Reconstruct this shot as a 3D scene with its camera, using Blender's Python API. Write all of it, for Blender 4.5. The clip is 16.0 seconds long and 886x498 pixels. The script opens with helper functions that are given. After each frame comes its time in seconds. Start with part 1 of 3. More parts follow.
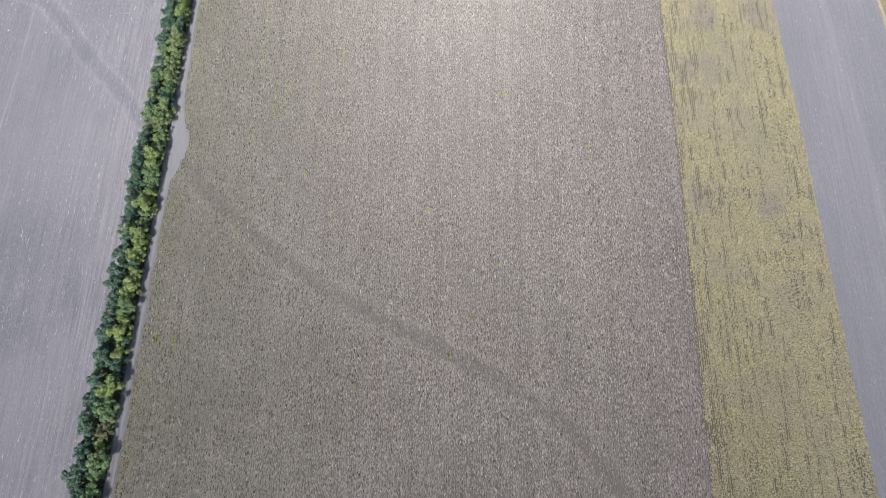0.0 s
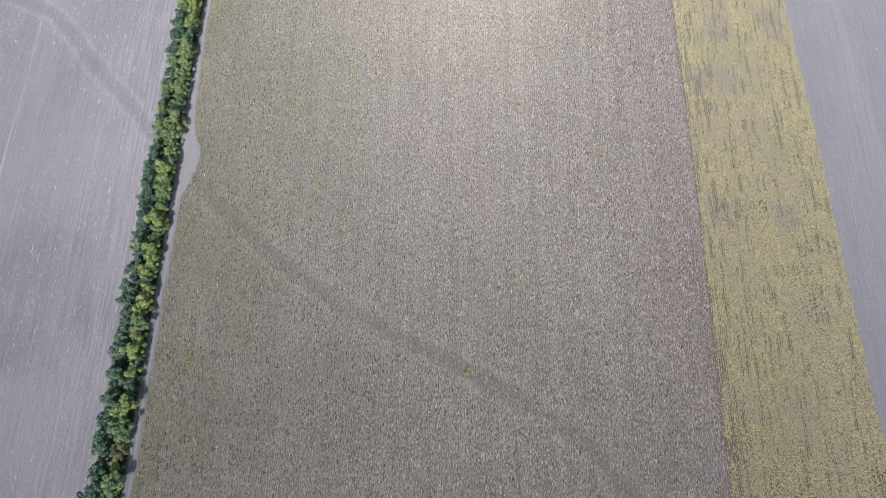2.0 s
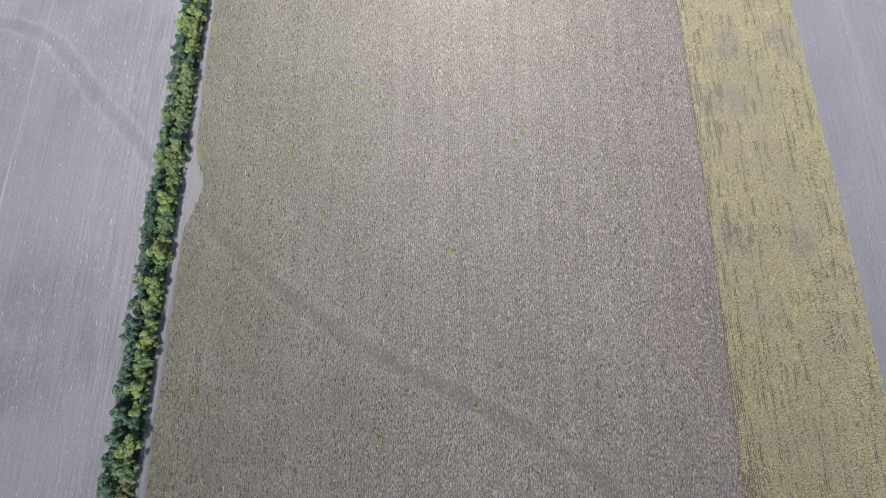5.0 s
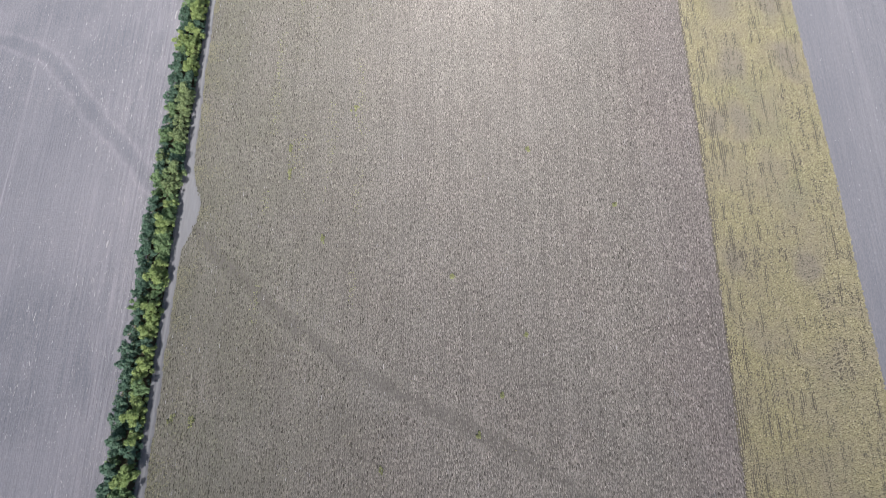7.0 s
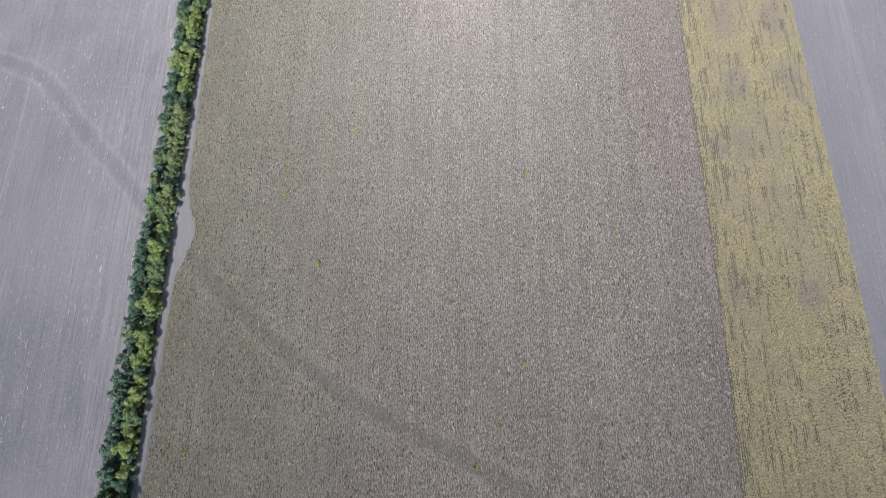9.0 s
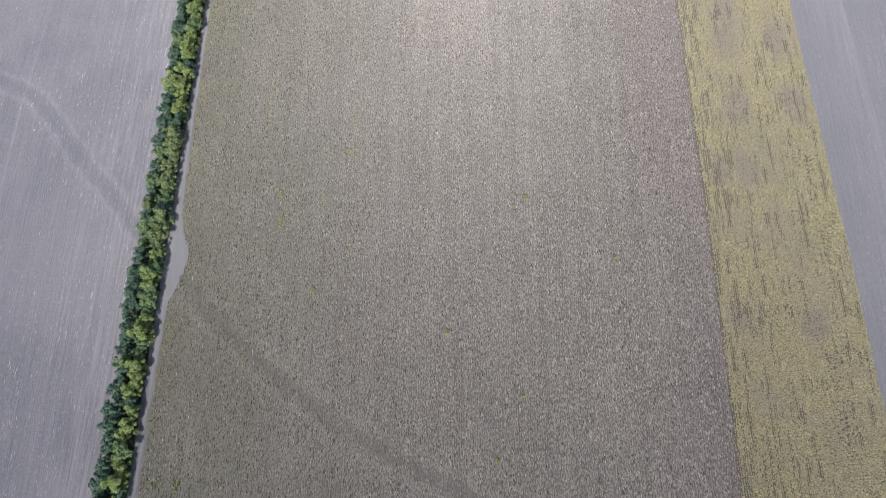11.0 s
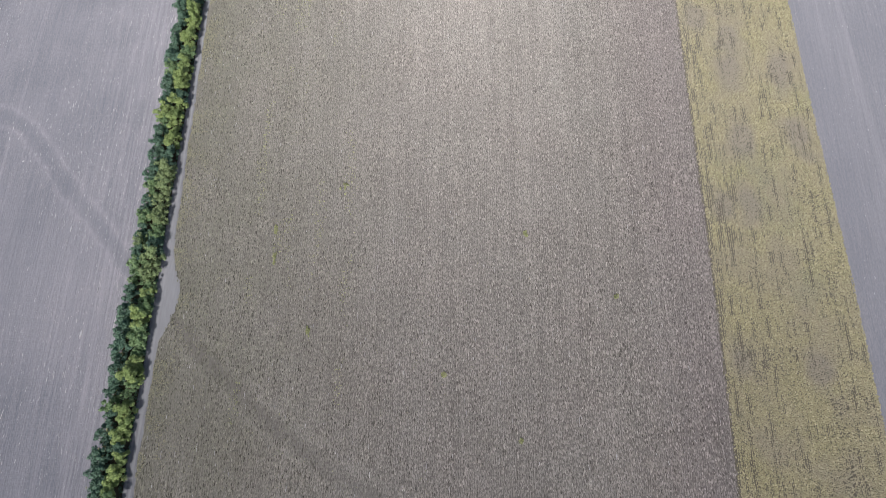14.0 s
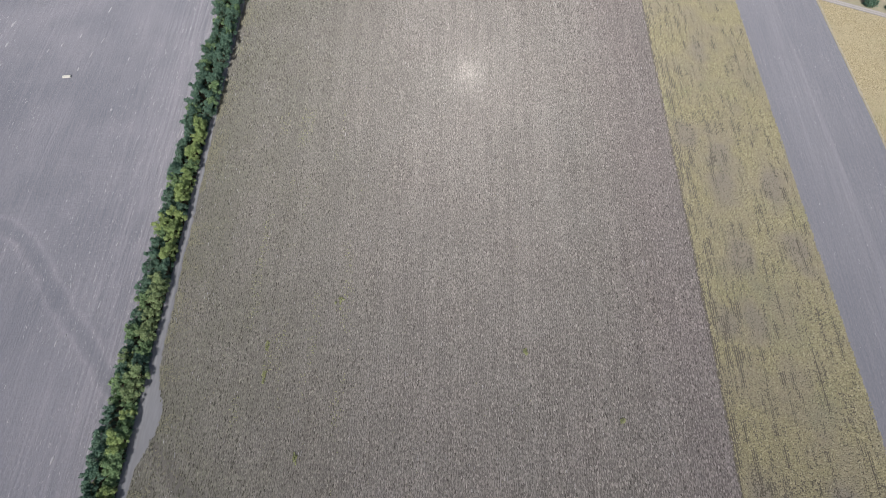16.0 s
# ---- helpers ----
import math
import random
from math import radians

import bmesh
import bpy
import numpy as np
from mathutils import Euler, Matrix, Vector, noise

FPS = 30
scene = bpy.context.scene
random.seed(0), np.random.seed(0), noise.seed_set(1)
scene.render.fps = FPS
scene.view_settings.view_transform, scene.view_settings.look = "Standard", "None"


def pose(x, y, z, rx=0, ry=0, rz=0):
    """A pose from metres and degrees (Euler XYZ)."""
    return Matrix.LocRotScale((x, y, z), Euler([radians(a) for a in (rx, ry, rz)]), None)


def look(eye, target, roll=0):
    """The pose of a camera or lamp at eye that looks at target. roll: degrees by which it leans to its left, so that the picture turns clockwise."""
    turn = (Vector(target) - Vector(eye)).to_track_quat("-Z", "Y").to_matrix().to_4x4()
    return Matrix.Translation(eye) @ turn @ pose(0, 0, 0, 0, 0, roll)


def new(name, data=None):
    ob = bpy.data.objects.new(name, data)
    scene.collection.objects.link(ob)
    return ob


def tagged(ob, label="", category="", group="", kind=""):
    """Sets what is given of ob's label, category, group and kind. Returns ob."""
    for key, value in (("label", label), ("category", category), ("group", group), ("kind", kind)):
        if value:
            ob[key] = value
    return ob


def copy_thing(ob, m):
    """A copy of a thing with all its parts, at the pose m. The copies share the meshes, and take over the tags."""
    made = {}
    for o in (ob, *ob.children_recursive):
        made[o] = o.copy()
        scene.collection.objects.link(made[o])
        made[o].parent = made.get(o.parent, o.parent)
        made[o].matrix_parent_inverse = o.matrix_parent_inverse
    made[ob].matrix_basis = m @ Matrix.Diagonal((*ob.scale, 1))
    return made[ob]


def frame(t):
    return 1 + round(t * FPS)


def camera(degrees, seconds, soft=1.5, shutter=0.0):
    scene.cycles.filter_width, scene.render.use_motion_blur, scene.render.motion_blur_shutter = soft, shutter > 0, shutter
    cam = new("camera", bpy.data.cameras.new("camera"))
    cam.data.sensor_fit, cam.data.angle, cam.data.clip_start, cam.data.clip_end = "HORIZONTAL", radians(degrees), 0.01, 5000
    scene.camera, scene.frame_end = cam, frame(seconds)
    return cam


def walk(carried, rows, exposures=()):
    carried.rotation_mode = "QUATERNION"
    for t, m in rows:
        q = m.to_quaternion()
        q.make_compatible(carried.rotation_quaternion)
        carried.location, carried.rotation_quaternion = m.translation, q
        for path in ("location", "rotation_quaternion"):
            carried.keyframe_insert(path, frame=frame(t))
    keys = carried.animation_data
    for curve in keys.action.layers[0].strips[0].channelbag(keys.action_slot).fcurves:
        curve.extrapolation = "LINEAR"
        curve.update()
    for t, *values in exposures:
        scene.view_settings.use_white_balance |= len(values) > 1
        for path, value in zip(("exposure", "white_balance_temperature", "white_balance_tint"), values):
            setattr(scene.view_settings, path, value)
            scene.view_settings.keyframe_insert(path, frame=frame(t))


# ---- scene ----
cam = camera(78.0, 16.0, soft=0.65)
PATH = [
    (0, (0.224, 1.05, 176.061), (0.134, 7.56, 157.151), -1.0),
    (0.5, (-1.153, 2.47, 176.017), (-1.223, 8.98, 157.108), -0.8),
    (1, (-2.746, 3.905, 176.095), (-2.786, 10.395, 157.175), -0.6),
    (1.5, (-4.374, 5.288, 176.226), (-4.384, 11.767, 157.306), -0.4),
    (2, (-5.693, 6.73, 176.305), (-5.702, 13.19, 157.385), -0.5),
    (2.5, (-6.617, 8.255, 176.393), (-6.638, 14.705, 157.463), -0.6),
    (3, (-7.259, 10.089, 176.435), (-7.289, 16.519, 157.495), -0.8),
    (3.5, (-7.509, 11.905, 176.576), (-7.559, 18.315, 157.636), -1.1),
    (4, (-7.516, 13.896, 176.596), (-7.576, 20.286, 157.646), -1.5),
    (6.5, (-7.925, 23.874, 176.344), (-7.995, 30.314, 157.414), -1.7),
    (7, (-7.826, 26.121, 176.436), (-7.896, 32.551, 157.496), -1.6),
    (7.5, (-7.342, 28.566, 176.55), (-7.433, 34.966, 157.6), -1.8),
    (8, (-6.934, 31.058, 176.664), (-7.044, 37.438, 157.704), -1.9),
    (8.5, (-6.558, 33.477, 176.771), (-6.688, 39.848, 157.811), -1.9),
    (9, (-6.408, 35.804, 176.827), (-6.527, 42.174, 157.878), -1.9),
    (11.5, (-5.336, 47.454, 176.679), (-5.446, 53.844, 157.729), -1.6),
    (12, (-5.211, 49.573, 176.691), (-5.311, 55.973, 157.741), -1.6),
    (12.5, (-5.17, 51.779, 176.734), (-5.26, 58.159, 157.784), -1.4),
    (13, (-5.164, 54.021, 176.701), (-5.264, 60.421, 157.751), -1.3),
    (13.5, (-4.921, 56.221, 176.76), (-5.011, 62.611, 157.81), -1.3),
    (14, (-4.732, 58.556, 176.881), (-4.822, 64.956, 157.931), -1.2),
    (14.5, (-4.405, 61.102, 176.863), (-4.485, 68.073, 158.113), -1.1),
    (15, (-4.075, 63.883, 176.788), (-4.165, 71.662, 158.357), -0.9),
    (15.5, (-3.911, 66.65, 176.769), (-3.991, 75.21, 158.689), -0.7),
    (16, (-3.944, 69.553, 176.88), (-4.004, 78.832, 159.17), -0.5),
]

walk(cam, [(t, look(eye, target, roll)) for t, eye, target, roll in PATH], [(0, 0.44), (8, 0.44), (8.6, 0.34), (11.5, 0.3), (14, 0.3), (15, 0.29), (16, 0.07)])

# ---- light ----
SUN = Vector((-0.043, -0.712, 0.701)).normalized()
world = bpy.data.worlds.new("world")
scene.world = world
world.use_nodes = True
wn = world.node_tree
sky = wn.nodes.new("ShaderNodeTexSky")
sky.sky_type, sky.sun_disc = "NISHITA", False
sky.sun_elevation, sky.sun_rotation = math.asin(SUN.z), math.atan2(SUN.x, SUN.y)
sky.dust_density = 3.0
wn.links.new(sky.outputs[0], wn.nodes["Background"].inputs["Color"])
wn.nodes["Background"].inputs["Strength"].default_value = 0.10
lamp = bpy.data.lights.new("sun", "SUN")
lamp.energy, lamp.angle, lamp.color = 4.0, radians(0.6), (1.0, 0.975, 0.95)
sun = new("sun", lamp)
sun.matrix_world = look(SUN * 300, (0, 0, 0))

# ---- numbers of the plan ----
BELT_L, BELT_R = -109.0, -100.6
TRACK_R = -98.0
Y0, Y1 = -90.0, 380.0
rng = np.random.default_rng(7)


def row_x(u, y):
    """The x of crop row u at y: the rows spread slightly northwards."""
    return u + 0.000216 * (u + 100) * y


def strip_right(y):
    return np.interp(y, [-90, 0, 50, 105, 175, 230, 285, 380], [125.0, 127.3, 128.9, 130.8, 132.1, 133.5, 134.9, 137.5])


def value_noise(x, y, size, seed):
    """Smooth noise from 0 to 1 with lumps of that size."""
    r = np.random.default_rng(seed)
    grid = r.random((97, 101))
    a, b = x / size + 500.3, y / size + 500.7
    i, j = np.floor(a).astype(int), np.floor(b).astype(int)
    fa, fb = a - i, b - j
    fa, fb = fa * fa * (3 - 2 * fa), fb * fb * (3 - 2 * fb)
    g = lambda p, q: grid[p % 97, q % 101]
    return (g(i, j) * (1 - fa) + g(i + 1, j) * fa) * (1 - fb) + (g(i, j + 1) * (1 - fa) + g(i + 1, j + 1) * fa) * fb


# The old watercourse that runs across both fields.
CHANNEL = [(-240, 191), (-200, 181), (-180, 176), (-169, 172.5), (-159.5, 166.5), (-150, 156), (-143, 147), (-134, 137), (-125, 128), (-114, 115), (-83, 83), (-59, 62), (-37, 46), (-12, 33), (15, 20), (37, 5), (52, -14), (80, -60)]


def channel_distance(x, y):
    best = np.full(np.shape(x), 1e9)
    for (ax, ay), (bx, by) in zip(CHANNEL, CHANNEL[1:]):
        dx, dy = bx - ax, by - ay
        k = np.clip(((x - ax) * dx + (y - ay) * dy) / (dx * dx + dy * dy), 0, 1)
        best = np.minimum(best, np.hypot(x - ax - k * dx, y - ay - k * dy))
    return best


# ---- mesh helpers ----
def mesh_np(name, verts, faces, material=None):
    me = bpy.data.meshes.new(name)
    verts, faces = np.asarray(verts, np.float32), np.asarray(faces, np.int32)
    me.vertices.add(len(verts))
    me.vertices.foreach_set("co", verts.ravel())
    k = faces.shape[1]
    me.loops.add(faces.size)
    me.loops.foreach_set("vertex_index", faces.ravel())
    me.polygons.add(len(faces))
    me.polygons.foreach_set("loop_start", np.arange(0, faces.size, k, dtype=np.int32))
    me.update(calc_edges=True)
    if material:
        me.materials.append(material)
    return me


def attribute(me, name, values):
    a = me.attributes.new(name, "FLOAT", "POINT")
    a.data.foreach_set("value", np.asarray(values, np.float32).ravel())


def sheet(name, left, right, y0, y1, step_x, step_y, relief, material, skirt=0.3, rows=True):
    """A field between two edges, given as functions of y, with relief(u, x, y) and an edge that goes into the ground."""
    ny = int((y1 - y0) / step_y) + 1
    ys = np.linspace(y0, y1, ny)
    nx = int(np.max(right(ys) - left(ys)) / step_x) + 1
    k = np.linspace(0, 1, nx)
    X = left(ys)[:, None] * (1 - k) + right(ys)[:, None] * k
    Y = np.repeat(ys[:, None], nx, 1)
    U = (X - 0.0216 * Y) / (1 + 0.000216 * Y) if rows else X
    Z = relief(U, X, Y)
    Z[0], Z[-1], Z[:, 0], Z[:, -1] = -skirt, -skirt, -skirt, -skirt
    idx = np.arange(ny * nx).reshape(ny, nx)
    F = np.stack([idx[:-1, :-1], idx[:-1, 1:], idx[1:, 1:], idx[1:, :-1]], -1).reshape(-1, 4)
    me = mesh_np(name, np.stack([X, Y, Z], -1).reshape(-1, 3), F, material)
    attribute(me, "row", U)
    attribute(me, "damp", channel_distance(X, Y))
    return new(name, me)


def part(name, me, parent, label=""):
    ob = new(name, me)
    ob.parent = parent
    return tagged(ob, label)


# ---- materials ----
class Nodes:
    """Short ways to the nodes of one material."""

    def __init__(self, name):
        self.m = bpy.data.materials.new(name)
        self.m.use_nodes = True
        self.t = self.m.node_tree
        self.t.nodes.clear()
        self.out = self.t.nodes.new("ShaderNodeOutputMaterial")

    def add(self, kind, **inputs):
        n = self.t.nodes.new("ShaderNode" + kind)
        for key, value in inputs.items():
            self.put(n.inputs[key.replace("_", " ")], value)
        return n

    def put(self, socket, value):
        if isinstance(value, bpy.types.NodeSocket):
            self.t.links.new(value, socket)
        elif isinstance(value, tuple) and len(value) == 3 and socket.type == "RGBA":
            socket.default_value = (*value, 1)
        else:
            socket.default_value = value

    def math(self, op, a, b=0.0, c=0.0):
        n = self.t.nodes.new("ShaderNodeMath")
        n.operation = op
        for s, v in zip(n.inputs, (a, b, c)):
            self.put(s, v)
        return n.outputs[0]

    def mix(self, f, a, b, blend="MIX"):
        n = self.t.nodes.new("ShaderNodeMix")
        n.data_type, n.blend_type = "RGBA", blend
        self.put(n.inputs[0], f), self.put(n.inputs[6], a), self.put(n.inputs[7], b)
        return n.outputs[2]

    def ramp(self, f, lo, hi):
        n = self.add("MapRange", Value=f)
        n.inputs[1].default_value, n.inputs[2].default_value = lo, hi
        return n.outputs[0]

    def noise(self, vector, scale, detail=2.0, rough=0.5):
        return self.add("TexNoise", Vector=vector, Scale=scale, Detail=detail, Roughness=rough).outputs["Fac"]

    def attr(self, name):
        n = self.t.nodes.new("ShaderNodeAttribute")
        n.attribute_name = name
        return n.outputs["Fac"]

    def place(self):
        return self.t.nodes.new("ShaderNodeNewGeometry").outputs["Position"]

    def island(self):
        return self.t.nodes.new("ShaderNodeNewGeometry").outputs["Random Per Island"]

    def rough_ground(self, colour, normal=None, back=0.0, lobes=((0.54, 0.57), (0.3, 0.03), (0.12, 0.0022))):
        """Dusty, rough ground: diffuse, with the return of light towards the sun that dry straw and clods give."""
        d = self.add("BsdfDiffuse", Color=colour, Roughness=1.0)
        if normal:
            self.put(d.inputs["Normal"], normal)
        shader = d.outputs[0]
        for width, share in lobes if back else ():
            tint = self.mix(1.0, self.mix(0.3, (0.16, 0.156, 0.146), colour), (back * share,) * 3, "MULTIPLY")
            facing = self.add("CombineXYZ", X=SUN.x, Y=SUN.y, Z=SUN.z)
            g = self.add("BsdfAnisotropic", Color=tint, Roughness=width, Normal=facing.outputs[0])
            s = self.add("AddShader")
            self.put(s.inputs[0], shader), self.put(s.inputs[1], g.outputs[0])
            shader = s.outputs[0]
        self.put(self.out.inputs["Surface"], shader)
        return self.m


def field_soil(name, base, light, dark, dampen, streak, back, coarse, olive=None, margin=None, furrow=0.0, line=None, band=None, bed=(4.2, 0.4), rim_at=(2.6, 3.6, 6.0), rim_share=0.1, mottle=0.45):
    """Worked soil: streaks along the rows, clods, wide patches, and the damp line of the old watercourse."""
    n = Nodes(name)
    p = n.place()
    xyz = n.add("SeparateXYZ", Vector=p).outputs
    row = n.add("CombineXYZ", X=n.attr("row"), Y=n.math("MULTIPLY", xyz[1], 0.035), Z=0.0).outputs[0]
    short = n.add("CombineXYZ", X=n.attr("row"), Y=n.math("MULTIPLY", xyz[1], 0.22), Z=0.0).outputs[0]
    fine = n.ramp(n.noise(row, 1.5, 3.0, 0.6), 0.35, 0.65)
    broad = n.ramp(n.noise(row, 0.22, 2.0), 0.35, 0.65)
    clod = n.ramp(n.noise(short, 2.4, 2.0, 0.6), 0.4, 0.6)
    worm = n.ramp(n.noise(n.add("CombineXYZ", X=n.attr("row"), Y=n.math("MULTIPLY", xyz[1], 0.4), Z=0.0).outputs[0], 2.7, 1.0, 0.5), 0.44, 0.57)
    patch = n.ramp(n.noise(p, 0.028, 3.0, 0.55), 0.35, 0.65)
    grain = n.noise(p, 5.0, 2.0, 0.7)
    c = n.mix(n.math("MULTIPLY", fine, streak), base, light)
    c = n.mix(n.math("MULTIPLY", broad, streak * 0.6), c, dark)
    wheel = n.math("MULTIPLY", n.ramp(n.math("PINGPONG", n.math("ADD", n.attr("row"), n.math("MULTIPLY", broad, 0.3)), 3.7), 0.32, 0.12), n.ramp(n.noise(row, 0.5, 2.0), 0.45, 0.6))
    c = n.mix(n.math("MULTIPLY", wheel, 0.55 * streak), c, light)
    c = n.mix(n.math("MULTIPLY", clod, mottle), c, dark)
    # Dark specks; in the stubble they paint the small shadows beside the clumps.
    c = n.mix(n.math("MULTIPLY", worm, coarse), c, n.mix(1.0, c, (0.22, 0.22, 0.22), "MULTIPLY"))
    c = n.mix(n.math("MULTIPLY", patch, 0.35), c, dark)
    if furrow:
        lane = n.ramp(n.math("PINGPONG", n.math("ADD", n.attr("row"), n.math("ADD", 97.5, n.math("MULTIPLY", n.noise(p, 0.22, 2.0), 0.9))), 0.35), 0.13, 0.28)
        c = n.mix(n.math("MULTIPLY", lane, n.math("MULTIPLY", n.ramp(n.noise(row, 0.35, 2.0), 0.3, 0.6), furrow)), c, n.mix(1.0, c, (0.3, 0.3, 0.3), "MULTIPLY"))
    if line:
        near = n.math("ABSOLUTE", n.math("SUBTRACT", n.math("ADD", n.attr("row"), n.math("MULTIPLY", n.noise(p, 0.15, 2.0), 0.8)), line + 0.4))
        c = n.mix(n.math("MULTIPLY", n.ramp(near, 0.9, 0.1), n.math("MULTIPLY", n.ramp(n.noise(row, 0.8, 2.0), 0.38, 0.6), n.ramp(n.math("SUBTRACT", 420.0, xyz[1]), 130.0, 470.0))), c, light)
    if line:
        tram = n.math("ABSOLUTE", n.math("SUBTRACT", n.attr("row"), line + 12.0))
        c = n.mix(n.math("MULTIPLY", n.ramp(tram, 0.35, 0.1), n.math("MULTIPLY", n.ramp(n.noise(row, 0.8, 2.0), 0.35, 0.6), 0.5)), c, dark)
    if furrow:
        c = n.mix(n.ramp(n.noise(p, 0.035, 2.0), 0.2, 0.8), c, n.mix(1.0, c, (1.02, 0.985, 0.99), "MULTIPLY"))
    if margin:
        cloud = n.ramp(n.noise(p, 0.018, 3.0, 0.6), 0.42, 0.6)
        c = n.mix(n.math("MULTIPLY", cloud, 0.22), c, light)
        pale = n.math("MULTIPLY", n.ramp(xyz[0], *margin), n.ramp(n.noise(row, 0.9, 3.0, 0.65), 0.42, 0.62))
        c = n.mix(n.math("MULTIPLY", pale, 0.42), c, light)
    if band:
        west, east = band
        pale = n.math("MULTIPLY", n.math("MULTIPLY", n.ramp(xyz[0], west, east - 2.5), n.ramp(xyz[0], east + 0.5, east - 0.4)), n.ramp(n.noise(row, 0.5, 3.0, 0.65), 0.36, 0.66))
        c = n.mix(n.math("MULTIPLY", pale, 0.3), c, light)
    if furrow:
        c = n.mix(n.ramp(xyz[0], 52.0, 74.0), c, n.mix(1.0, c, (0.94, 0.905, 0.935), "MULTIPLY"))
    if olive:
        green = n.math("MULTIPLY", n.ramp(xyz[0], -20.0, -95.0), n.ramp(n.noise(p, 0.06, 3.0), 0.0, 0.6))
        c = n.mix(n.math("MULTIPLY", green, 0.6), c, olive)
    d = n.math("ADD", n.attr("damp"), n.math("MULTIPLY", n.math("SUBTRACT", n.noise(p, 0.09, 3.0), 0.5), 4.5))
    core = n.math("MULTIPLY", n.ramp(d, *bed), n.math("MULTIPLY", n.ramp(n.noise(p, 0.03, 2.0), 0.2, 0.5), dampen))
    rim = n.math("MULTIPLY", n.math("MULTIPLY", n.ramp(d, rim_at[0], rim_at[1]), n.ramp(d, rim_at[2], rim_at[1])), n.math("MULTIPLY", n.ramp(n.noise(short, 0.9, 2.0), 0.3, 0.6), rim_share))
    c = n.mix(rim, c, light)
    c = n.mix(core, c, dark)
    bump = n.add("Bump", Height=n.math("ADD", grain, n.math("MULTIPLY", fine, 0.5)), Strength=0.9, Distance=0.12)
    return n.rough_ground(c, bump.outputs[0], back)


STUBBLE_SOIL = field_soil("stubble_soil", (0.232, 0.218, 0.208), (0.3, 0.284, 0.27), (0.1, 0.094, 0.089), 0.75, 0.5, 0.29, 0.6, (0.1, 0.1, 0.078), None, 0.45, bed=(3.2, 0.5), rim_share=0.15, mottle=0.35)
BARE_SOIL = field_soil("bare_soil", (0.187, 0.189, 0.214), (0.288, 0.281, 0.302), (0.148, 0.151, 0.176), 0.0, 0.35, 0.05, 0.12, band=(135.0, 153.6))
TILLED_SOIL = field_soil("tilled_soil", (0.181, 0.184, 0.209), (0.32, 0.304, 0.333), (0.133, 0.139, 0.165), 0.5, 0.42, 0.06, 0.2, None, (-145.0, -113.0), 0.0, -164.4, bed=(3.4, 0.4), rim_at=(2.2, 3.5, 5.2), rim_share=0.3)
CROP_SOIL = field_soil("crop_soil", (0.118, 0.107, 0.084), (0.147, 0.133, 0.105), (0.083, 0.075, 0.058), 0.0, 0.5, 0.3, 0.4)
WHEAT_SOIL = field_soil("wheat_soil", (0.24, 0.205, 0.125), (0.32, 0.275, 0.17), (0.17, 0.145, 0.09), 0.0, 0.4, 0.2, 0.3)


def plants(name, colours, patchy=None, back=0.3, olive=None, spot=None):
    """Dry or green small plants: each one has its own tone between the colours, and patches turn to another tone."""
    n = Nodes(name)
    r = n.t.nodes.new("ShaderNodeValToRGB")
    n.put(r.inputs[0], n.island())
    r.color_ramp.elements[0].color, r.color_ramp.elements[1].color = (*colours[0], 1), (*colours[-1], 1)
    for i, colour in enumerate(colours[1:-1]):
        r.color_ramp.elements.new((i + 1) / (len(colours) - 1)).color = (*colour, 1)
    c = r.outputs[0]
    p = n.place()
    if patchy:
        c = n.mix(n.math("MULTIPLY", n.ramp(n.noise(p, 0.05, 3.0, 0.6), 0.42, 0.72), 0.6), c, patchy)
    if patchy:
        c = n.mix(n.math("MULTIPLY", n.ramp(n.noise(p, 0.031, 3.0, 0.6), 0.56, 0.7), 0.45), c, n.mix(1.0, c, (0.82, 0.95, 0.86), "MULTIPLY"))
    if spot:
        c = n.mix(n.attr("withered"), c, spot)
    c = n.mix(n.math("MULTIPLY", n.noise(p, 0.02, 2.0), 0.5), c, n.mix(1.0, c, (0.75, 0.74, 0.75), "MULTIPLY"))
    if olive:
        c = n.mix(n.ramp(n.noise(p, 0.035, 2.0), 0.2, 0.8), c, n.mix(1.0, c, (1.02, 0.985, 0.99), "MULTIPLY"))
        across = n.add("SeparateXYZ", Vector=p).outputs[0]
        c = n.mix(n.ramp(across, 52.0, 74.0), c, n.mix(1.0, c, (0.94, 0.905, 0.935), "MULTIPLY"))
        west = n.ramp(across, -10.0, -95.0)
        c = n.mix(n.math("MULTIPLY", west, n.ramp(n.noise(p, 0.06, 3.0), -0.1, 0.55)), c, n.mix(1.0, c, olive, "MULTIPLY"))
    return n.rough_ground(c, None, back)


# The darkest stubble tones also stand in for shadow between the clumps.
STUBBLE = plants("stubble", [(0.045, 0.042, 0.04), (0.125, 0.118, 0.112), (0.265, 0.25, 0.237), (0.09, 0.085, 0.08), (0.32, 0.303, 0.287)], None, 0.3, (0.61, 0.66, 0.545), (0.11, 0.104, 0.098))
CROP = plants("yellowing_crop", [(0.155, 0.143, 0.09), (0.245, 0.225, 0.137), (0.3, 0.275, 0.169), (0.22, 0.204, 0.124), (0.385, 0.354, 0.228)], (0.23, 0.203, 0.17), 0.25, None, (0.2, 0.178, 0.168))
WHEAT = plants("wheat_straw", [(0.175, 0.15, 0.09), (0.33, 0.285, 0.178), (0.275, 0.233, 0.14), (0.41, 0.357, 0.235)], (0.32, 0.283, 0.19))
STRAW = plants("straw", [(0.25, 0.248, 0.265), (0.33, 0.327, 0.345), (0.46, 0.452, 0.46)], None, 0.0)
